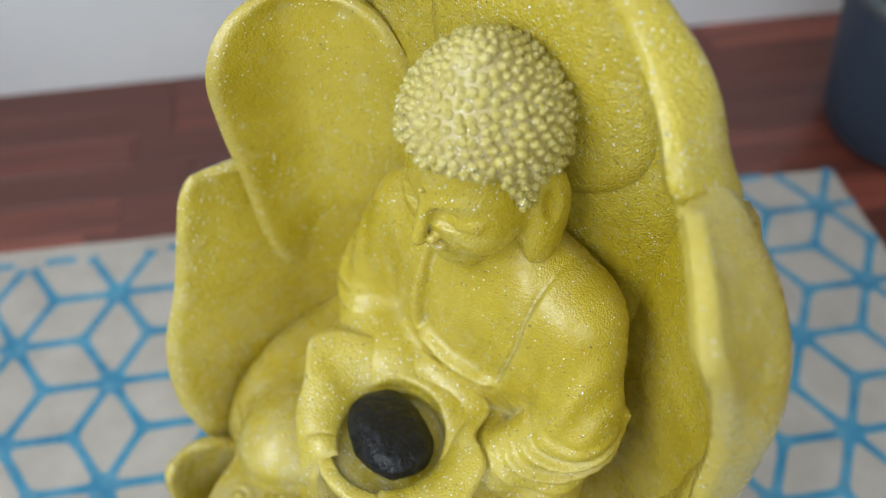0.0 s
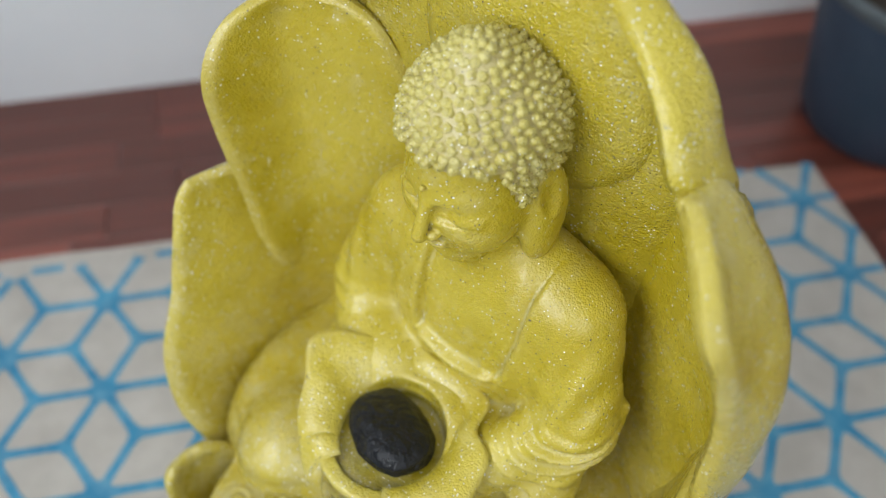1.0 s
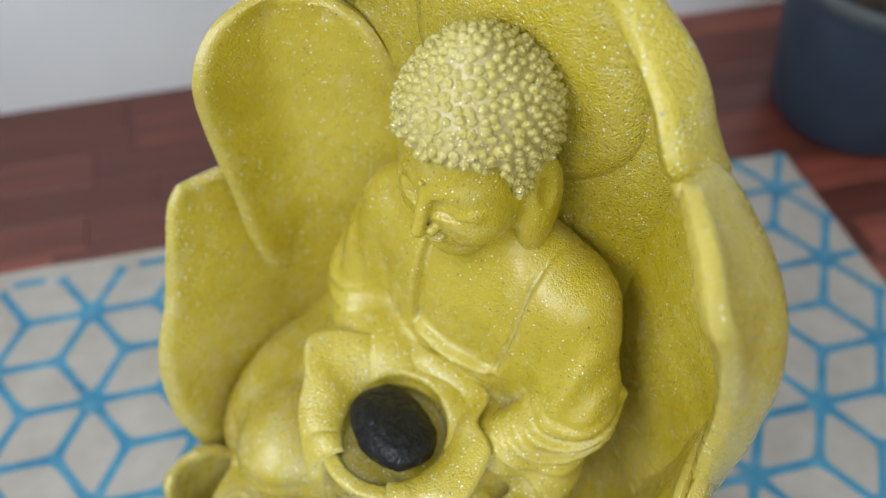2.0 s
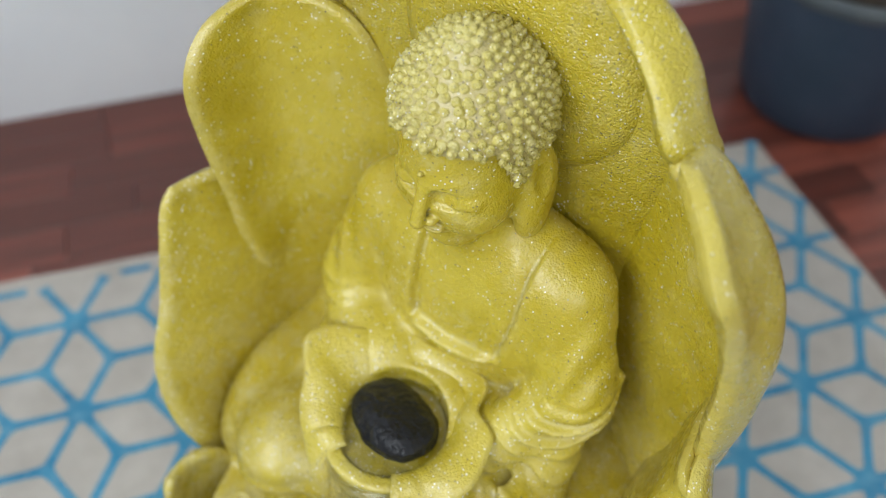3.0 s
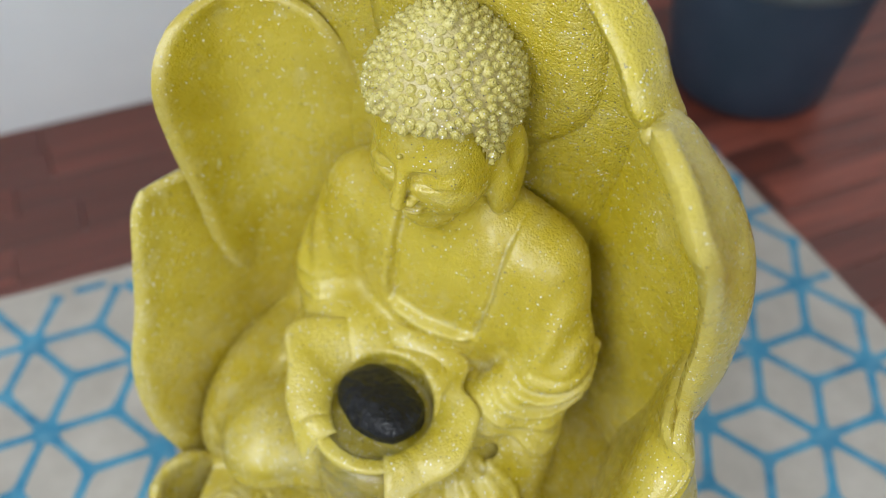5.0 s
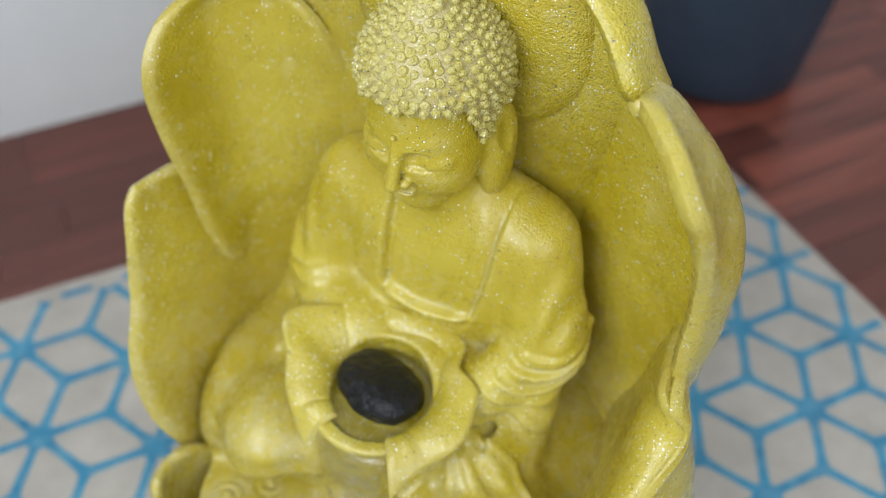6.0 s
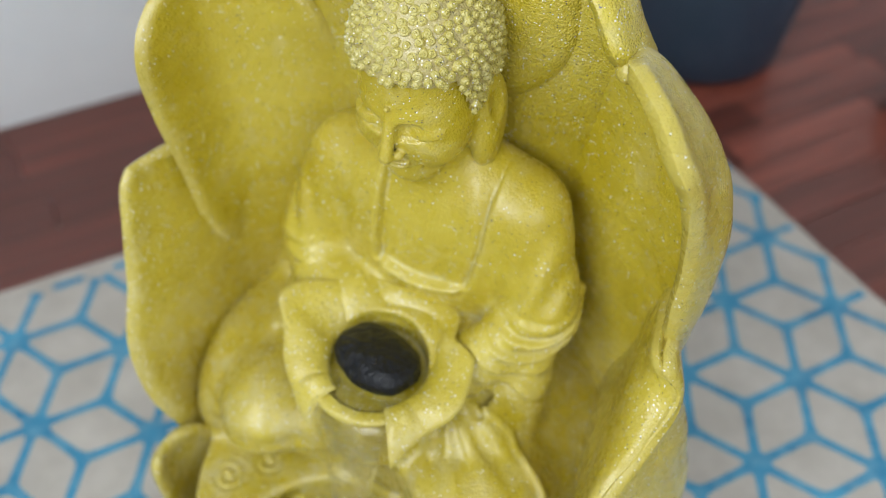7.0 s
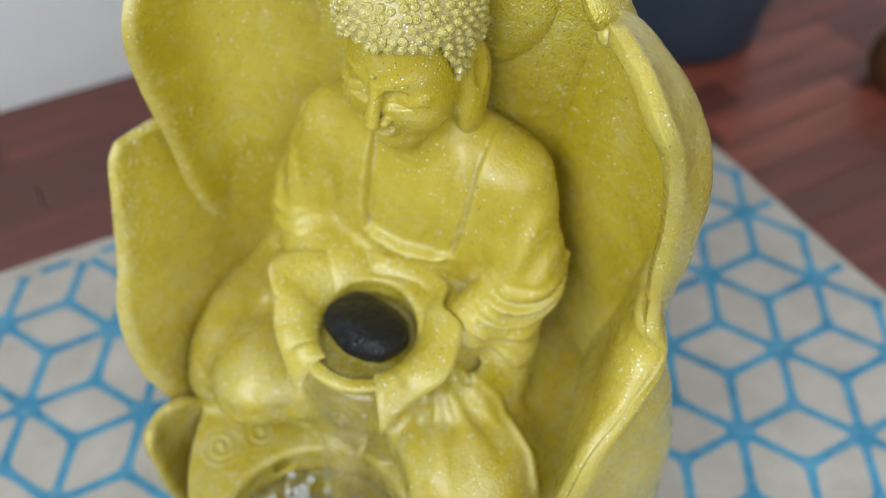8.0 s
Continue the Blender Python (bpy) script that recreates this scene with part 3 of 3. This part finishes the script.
def glide(points, u):
    """Catmull-Rom through points, u from 0 to 1."""
    n = len(points) - 1
    x = min(max(u, 0), 1) * n
    k = min(int(x), n - 1)
    s = x - k
    p = [np.array(points[min(max(k + o, 0), n)], float) for o in (-1, 0, 1, 2)]
    if k == 0:
        p[0] = 2 * p[1] - p[2]
    if k == n - 1:
        p[3] = 2 * p[2] - p[1]
    return 0.5 * (2 * p[1] + (p[2] - p[0]) * s + (2 * p[0] - 5 * p[1] + 4 * p[2] - p[3]) * s * s + (3 * p[1] - p[0] - 3 * p[2] + p[3]) * s ** 3)


def sheet(place, nu, nv, thick, edge, uneven=0.0015):
    """A thick sheet with rounded borders; place(u, v) gives its middle surface."""
    G = np.array([[place(i / nu, j / nv) for j in range(nv + 1)] for i in range(nu + 1)])
    du, dv = np.gradient(G, axis=0), np.gradient(G, axis=1)
    N = np.cross(du, dv)
    N /= np.linalg.norm(N, axis=2, keepdims=True) + 1e-12
    lu = np.linalg.norm(np.diff(G, axis=0), axis=2)
    lv = np.linalg.norm(np.diff(G, axis=1), axis=2)
    cu = np.vstack([np.zeros((1, nv + 1)), np.cumsum(lu, 0)])
    cv = np.hstack([np.zeros((nu + 1, 1)), np.cumsum(lv, 1)])
    near = np.minimum(np.minimum(cu, cu[-1:] - cu), np.minimum(cv, cv[:, -1:] - cv))
    t = np.clip(near / edge, 0, 1)
    T = thick * np.sqrt(np.clip(1 - (1 - t) ** 2, 0, 1)) * 0.5
    wob = np.array([[noise.noise((p[0] * 28, p[1] * 28, p[2] * 28)) for p in row] for row in G]) * uneven
    G = G + N * wob[..., None]
    a, b = G + N * T[..., None], G - N * T[..., None]
    vs = list(a.reshape(-1, 3)) + list(b.reshape(-1, 3))
    w, off = nv + 1, (nu + 1) * (nv + 1)
    fs = []
    for i in range(nu):
        for j in range(nv):
            q = (i * w + j, (i + 1) * w + j, (i + 1) * w + j + 1, i * w + j + 1)
            fs.append(q)
            fs.append(tuple(off + k for k in q[::-1]))
    return vs, fs


def petal(rows, thick, edge=0.012, nu=40, nv=44, droop=0.0):
    """rows: height, then plan points (r, f) from the inner border to the outer lip; droop lowers the lip near the top."""
    hs = [(r[0],) for r in rows]

    def place(u, v):
        h = glide(hs, v)[0]
        cross = [glide([r[1][k] for r in rows], v) for k in range(len(rows[0][1]))]
        p = glide(cross, u)
        return (p[0], p[1], h - droop * u * u * min(max((v - 0.55) / 0.4, 0), 1))

    return sheet(place, nu, nv, thick, edge)


SIDE_R = [
    (0.02, [(0.05, -0.05), (0.13, -0.01), (0.16, 0.02), (0.165, 0.05)]),
    (0.20, [(0.06, -0.06), (0.155, -0.01), (0.190, 0.015), (0.196, 0.045)]),
    (0.34, [(0.07, -0.06), (0.165, -0.012), (0.207, 0.014), (0.209, 0.044)]),
    (0.39, [(0.075, -0.06), (0.169, -0.012), (0.215, 0.024), (0.210, 0.058)]),
    (0.44, [(0.08, -0.06), (0.172, -0.013), (0.221, 0.030), (0.210, 0.066)]),
    (0.50, [(0.085, -0.06), (0.172, -0.014), (0.222, 0.030), (0.210, 0.070)]),
    (0.535, [(0.090, -0.055), (0.168, -0.014), (0.213, 0.024), (0.209, 0.080)]),
    (0.558, [(0.100, -0.050), (0.158, -0.014), (0.192, 0.012), (0.207, 0.088)]),
    (0.573, [(0.110, -0.044), (0.150, -0.014), (0.173, 0.008), (0.198, 0.090)]),
    (0.583, [(0.118, -0.038), (0.142, -0.014), (0.156, 0.006), (0.177, 0.070)]),
    (0.588, [(0.120, -0.030), (0.132, -0.012), (0.136, 0.004), (0.143, 0.034)]),
]
SIDE_L = [
    (0.02, [(-0.06, -0.05), (-0.12, -0.03), (-0.150, 0.0), (-0.160, 0.04)]),
    (0.20, [(-0.06, -0.07), (-0.130, -0.045), (-0.165, -0.02), (-0.180, 0.0)]),
    (0.29, [(-0.07, -0.07), (-0.135, -0.035), (-0.176, -0.008), (-0.192, 0.030)]),
    (0.33, [(-0.07, -0.065), (-0.144, -0.022), (-0.185, 0.014), (-0.196, 0.066)]),
    (0.37, [(-0.075, -0.06), (-0.150, -0.016), (-0.190, 0.022), (-0.203, 0.074)]),
    (0.42, [(-0.08, -0.055), (-0.155, -0.015), (-0.196, 0.025), (-0.210, 0.077)]),
    (0.48, [(-0.095, -0.042), (-0.158, -0.014), (-0.200, 0.026), (-0.220, 0.082)]),
    (0.53, [(-0.113, -0.026), (-0.162, -0.010), (-0.202, 0.024), (-0.221, 0.083)]),
    (0.563, [(-0.135, -0.020), (-0.168, -0.010), (-0.202, 0.018), (-0.219, 0.062)]),
    (0.578, [(-0.160, -0.012), (-0.178, -0.004), (-0.196, 0.012), (-0.211, 0.038)]),
    (0.584, [(-0.182, 0.002), (-0.187, 0.006), (-0.193, 0.011), (-0.200, 0.018)]),
]
LOW_L = [
    (0.02, [(-0.09, -0.03), (-0.140, 0.04), (-0.160, 0.11), (-0.150, 0.17)]),
    (0.14, [(-0.10, -0.035), (-0.160, 0.03), (-0.182, 0.11), (-0.165, 0.175)]),
    (0.19, [(-0.11, -0.035), (-0.170, 0.02), (-0.194, 0.11), (-0.175, 0.185)]),
    (0.24, [(-0.11, -0.035), (-0.170, 0.015), (-0.196, 0.11), (-0.195, 0.195)]),
    (0.29, [(-0.11, -0.035), (-0.174, 0.015), (-0.200, 0.095), (-0.216, 0.184)]),
    (0.345, [(-0.13, -0.030), (-0.186, 0.024), (-0.206, 0.088), (-0.226, 0.154)]),
    (0.39, [(-0.160, -0.020), (-0.201, 0.032), (-0.220, 0.088), (-0.231, 0.137)]),
    (0.422, [(-0.200, 0.030), (-0.218, 0.060), (-0.229, 0.092), (-0.234, 0.124)]),
    (0.438, [(-0.220, 0.075), (-0.227, 0.086), (-0.231, 0.098), (-0.233, 0.110)]),
]
LOW_R = [
    (0.02, [(0.12, 0.0), (0.185, 0.04), (0.21, 0.10), (0.16, 0.18)]),
    (0.14, [(0.15, 0.0), (0.225, 0.04), (0.250, 0.10), (0.185, 0.205)]),
    (0.20, [(0.16, 0.0), (0.230, 0.04), (0.254, 0.10), (0.194, 0.205)]),
    (0.26, [(0.17, 0.0), (0.230, 0.04), (0.252, 0.09), (0.198, 0.195)]),
    (0.295, [(0.18, 0.0), (0.226, 0.04), (0.246, 0.085), (0.201, 0.180)]),
    (0.33, [(0.19, 0.01), (0.222, 0.04), (0.240, 0.08), (0.208, 0.156)]),
    (0.358, [(0.197, -0.01), (0.214, 0.040), (0.231, 0.076), (0.222, 0.122)]),
    (0.390, [(0.200, -0.015), (0.212, 0.035), (0.226, 0.070), (0.235, 0.084)]),
    (0.420, [(0.206, -0.005), (0.210, 0.035), (0.213, 0.068), (0.219, 0.088)]),
]
LOW_R_INNER = [
    (0.02, [(0.10, 0.0), (0.13, 0.06), (0.145, 0.12), (0.158, 0.18)]),
    (0.14, [(0.135, -0.01), (0.155, 0.06), (0.170, 0.13), (0.184, 0.204)]),
    (0.20, [(0.150, -0.04), (0.166, 0.05), (0.182, 0.125), (0.193, 0.204)]),
    (0.26, [(0.162, -0.05), (0.174, 0.045), (0.186, 0.120), (0.197, 0.194)]),
    (0.295, [(0.172, -0.05), (0.182, 0.045), (0.192, 0.112), (0.200, 0.179)]),
    (0.33, [(0.184, -0.04), (0.191, 0.050), (0.199, 0.105), (0.207, 0.155)]),
    (0.358, [(0.188, -0.03), (0.195, 0.050), (0.206, 0.095), (0.221, 0.121)]),
    (0.390, [(0.194, -0.02), (0.200, 0.042), (0.212, 0.078), (0.233, 0.085)]),
    (0.420, [(0.202, -0.01), (0.204, 0.035), (0.208, 0.070), (0.218, 0.087)]),
]
FRONT_L = [
    (0.02, [(-0.12, 0.15), (-0.14, 0.19), (-0.13, 0.225)]),
    (0.12, [(-0.145, 0.15), (-0.165, 0.20), (-0.150, 0.245)]),
    (0.17, [(-0.155, 0.16), (-0.172, 0.205), (-0.160, 0.245)]),
    (0.205, [(-0.162, 0.18), (-0.172, 0.212), (-0.164, 0.243)]),
    (0.217, [(-0.168, 0.20), (-0.171, 0.215), (-0.168, 0.232)]),
]
FRONT_R = [(h, [(-r, f) for r, f in row]) for h, row in FRONT_L]
BACK = [
    (0.02, [(-0.10, -0.05), (-0.09, -0.05), (0.0, -0.045), (0.09, -0.05), (0.10, -0.05)]),
    (0.40, [(-0.17, -0.05), (-0.13, -0.038), (0.0, -0.034), (0.105, -0.056), (0.145, -0.095)]),
    (0.52, [(-0.17, -0.045), (-0.14, -0.034), (0.0, -0.030), (0.115, -0.046), (0.145, -0.080)]),
    (0.575, [(-0.155, -0.02), (-0.148, -0.032), (0.0, -0.030), (0.128, -0.032), (0.142, -0.010)]),
    (0.592, [(-0.148, -0.005), (-0.149, -0.030), (0.0, -0.030), (0.126, -0.028), (0.138, 0.014)]),
    (0.610, [(-0.138, 0.010), (-0.148, -0.028), (0.0, -0.030), (0.118, -0.028), (0.131, 0.026)]),
    (0.632, [(-0.125, 0.014), (-0.137, -0.025), (0.0, -0.028), (0.109, -0.028), (0.113, 0.016)]),
    (0.648, [(-0.112, 0.014), (-0.122, -0.023), (0.0, -0.027), (0.098, -0.028), (0.093, 0.004)]),
    (0.665, [(-0.096, 0.012), (-0.104, -0.020), (0.0, -0.025), (0.081, -0.026), (0.070, -0.003)]),
    (0.684, [(-0.070, 0.010), (-0.076, -0.018), (0.0, -0.022), (0.056, -0.023), (0.048, -0.005)]),
    (0.699, [(-0.034, 0.004), (-0.038, -0.014), (0.0, -0.018), (0.028, -0.019), (0.025, -0.007)]),
    (0.706, [(-0.008, -0.002), (-0.009, -0.006), (0.0, -0.010), (0.008, -0.010), (0.008, -0.006)]),
]


def leaf():
    """The wavy leaf round the cup, open at its front where the water leaves."""
    cx, cf = 0.004, 0.118
    tips = [(-0.030, 0.183, 0.300), (-0.058, 0.163, 0.330), (-0.082, 0.135, 0.350), (-0.090, 0.105, 0.358), (-0.070, 0.084, 0.360),
            (-0.045, 0.058, 0.350), (-0.006, 0.058, 0.352), (0.036, 0.056, 0.350), (0.056, 0.082, 0.346), (0.080, 0.104, 0.346),
            (0.078, 0.148, 0.334), (0.050, 0.192, 0.302)]

    def place(u, v):
        o = glide(tips, u)
        way = o[:2] - np.array((cx, cf))
        way = way / np.linalg.norm(way)
        rim = np.array((cx + way[0] * 0.0415, cf + 0.004 + way[1] * 0.0415, 0.3285))
        wave = 0.0022 * math.sin(u * 31) + 0.0016 * math.sin(u * 57 + 1)
        o = o + np.array((way[0] * wave, way[1] * wave, 0.003 * math.sin(u * 24 + 2)))
        m = rim + (o - rim) * v
        m[2] += 0.006 * math.sin(math.pi * v) * (1 if o[2] > 0.32 else 1.6)
        return m

    return sheet(place, 110, 18, 0.0048, 0.003, 0.003)


def basin():
    """Foot under the ledge."""
    prof = [(0.0, 0.0), (0.92, 0.0), (1.0, 0.012), (1.04, 0.06), (1.03, 0.10), (1.0, 0.13), (0.9, 0.135), (0.0, 0.135)]
    v, f = revolve(prof, 72)
    return [(x * 0.148, 0.13 + y * 0.172, z) for x, y, z in v], f


def fountain_mesh():
    vs, fs, mat = [], [], []

    def add(v, f, m=0, place=None):
        base = len(vs)
        if place is not None:
            v = [tuple(place @ Vector(p)) for p in v]
        vs.extend(tuple(p) for p in v)
        fs.extend(tuple(int(k) + base for k in q) for q in f)
        mat.extend(m if isinstance(m, list) else [m] * len(f))

    add(*figure())
    add(*head(), 0, HEAD)
    hv, hf, hm = hair()
    add(hv, hf, hm, HEAD)
    add(*petal(SIDE_R, 0.016, 0.011, droop=-0.025))
    for rows, thick, droop in ((SIDE_L, 0.014, 0), (LOW_L, 0.012, 0), (LOW_R, 0.012, 0.015), (LOW_R_INNER, 0.010, 0.015), (FRONT_L, 0.012, 0), (FRONT_R, 0.012, 0)):
        add(*petal(rows, thick, droop=droop))
    add(*petal(BACK, 0.016, nu=64), 3)
    add(*leaf())
    add(*basin())
    v, f = revolve([(0.0001, -0.016), (0.008, -0.013), (0.013, -0.006), (0.014, 0.0), (0.013, 0.006), (0.008, 0.013), (0.0001, 0.016)], 24)
    add([(0.140 + x * 0.8, 0.006 + y * 1.3, 0.594 + z * 0.75) for x, y, z in v], f)
    # disc behind the head
    v, f = revolve([(0.0, 0.012), (0.05, 0.011), (0.08, 0.008), (0.092, 0.003), (0.096, -0.006)], 56)
    add([(x, -0.026 + z, 0.595 + y) for x, y, z in v], f, 3)
    return mesh_of("buddha_fountain", vs, fs, [RESIN, HAIR, SCALP, COARSE], mat)


fountain = tagged(new("buddha_fountain", fountain_mesh()), "yellow speckled resin buddha fountain with cupped lotus petals, on the rug", "fountain statue")
fountain.matrix_world = FOUNTAIN


def pebble():
    bm = bmesh.new()
    bmesh.ops.create_icosphere(bm, subdivisions=5, radius=1.0)
    for v in bm.verts:
        p = v.co.copy()
        lump = (abs(p.x) ** 3 + abs(p.y) ** 3 + abs(p.z) ** 3) ** (-1 / 3)
        lump = (0.45 + 0.55 * lump) * (1 + 0.07 * noise.noise(p * 1.5 + Vector((3, 1, 0))) + 0.03 * noise.noise(p * 3.6)) + 0.012 * noise.noise(p * 9)
        v.co = Vector((p.x * 0.0385 * lump, p.y * 0.0285 * lump, p.z * 0.0165 * lump))
    return solid("pebble", bm, STONE, True)


stone = tagged(new("pebble", pebble()), "smooth wet black pebble lying in the leaf-shaped cup", "stone")
stone.matrix_world = FOUNTAIN @ pose(0.003, 0.124, 0.337, 8, -4, 20)


def stream():
    """Thin sheet of water that leaves the cup and falls into the basin."""
    line = [(0.150, 0.3215, 0.030), (0.172, 0.322, 0.030), (0.184, 0.314, 0.028), (0.190, 0.29, 0.026), (0.197, 0.24, 0.020), (0.206, 0.19, 0.013), (0.210, 0.152, 0.010)]

    def place(u, v):
        q = glide(line, v)
        return (0.008 + (u - 0.5) * 2 * q[2], q[0] - 0.006 * (2 * u - 1) ** 2, q[1])

    v, f = sheet(place, 16, 48, 0.0022, 0.002, 0.0018)
    return mesh_of("water_stream", v, f, [WATER])


stream_ob = tagged(new("water_stream", stream()), "thin clear sheet of water falling from the cup", "water")
stream_ob.matrix_world = FOUNTAIN


def pool():
    n, vs, fs = 60, [(0.004, 0.24, 0.153)], []
    rings = 12
    for k in range(1, rings + 1):
        for i in range(n):
            a = 2 * math.pi * i / n
            x, y = 0.004 + 0.083 * k / rings * math.cos(a), 0.240 + 0.083 * k / rings * math.sin(a)
            dist = math.hypot(x - 0.006, y - 0.212)
            vs.append((x, y, 0.153 + 0.0016 * math.sin(dist * 260) * math.exp(-dist * 22)))
    for i in range(n):
        fs.append((0, 1 + i, 1 + (i + 1) % n))
    for k in range(rings - 1):
        for i in range(n):
            j = (i + 1) % n
            fs.append((1 + k * n + i, 1 + (k + 1) * n + i, 1 + (k + 1) * n + j, 1 + k * n + j))
    return mesh_of("basin_water", vs, fs, [WATER])


water = tagged(new("basin_water", pool()), "clear rippled water in the basin of the fountain", "water")
water.matrix_world = FOUNTAIN


def foam():
    rnd = random.Random(8)
    vs, fs = [], []
    bm = bmesh.new()
    bmesh.ops.create_icosphere(bm, subdivisions=2, radius=1.0)
    bv, bf = [v.co.copy() for v in bm.verts], [[v.index for v in f.verts] for f in bm.faces]
    bm.free()
    for _ in range(320):
        a, d = rnd.uniform(0, 6.28), abs(rnd.gauss(0, 0.016))
        s = rnd.uniform(0.0010, 0.0040)
        c = Vector((-0.020 + d * 1.6 * math.cos(a), 0.219 + d * math.sin(a), 0.154 + rnd.uniform(0, 0.004)))
        b = len(vs)
        vs += [tuple(c + v * s) for v in bv]
        fs += [tuple(b + k for k in f) for f in bf]
    return mesh_of("foam", vs, fs, [FOAM])


foam_ob = tagged(new("foam", foam()), "white foam bubbles where the water falls into the basin", "foam", kind="stuff")
foam_ob.matrix_world = FOUNTAIN

# ---- floor boards, last ----
BOARD_W = 0.066
shapes = {}
for length in (0.28, 0.36, 0.45):
    shapes[length] = solid("floor_board", box(0, length - 0.0008, 0, BOARD_W - 0.0008, -0.016, 0.0, 0.0006), WOOD)
rnd = random.Random(11)
far_v, far_f = [], []
row, count = 0, 0
y = Y1 - BOARD_W
while y > Y0 - BOARD_W:
    x = X0 - rnd.uniform(0, 0.3)
    while x < X1:
        length = rnd.choice((0.28, 0.36, 0.45))
        if count < 300 and y > 0.25 and -1.9 < x < 1.2 or (count < 300 and y > -0.5 and 0.0 < x + length and x < 0.9):
            b = part("floor_board", shapes[length], floor)
            b.location = (x, y, 0)
            count += 1
        else:
            k = len(far_v)
            left, right = max(x, X0 - 0.09), min(x + length, X1 + 0.09) - 0.0008
            far_v += [(left, y, 0), (right, y, 0), (right, y + BOARD_W - 0.0008, 0), (left, y + BOARD_W - 0.0008, 0)]
            far_v += [(p[0], p[1], -0.016) for p in far_v[k:k + 4]]
            far_f += [(k, k + 1, k + 2, k + 3)] + [(k + a, k + 4 + a, k + 4 + (a + 1) % 4, k + (a + 1) % 4) for a in range(4)]
        x += length
    y -= BOARD_W
rest = part("floor_boards", mesh_of("floor_boards", far_v, far_f, [WOOD], smooth=False), floor)
tagged(rest, kind="stuff")
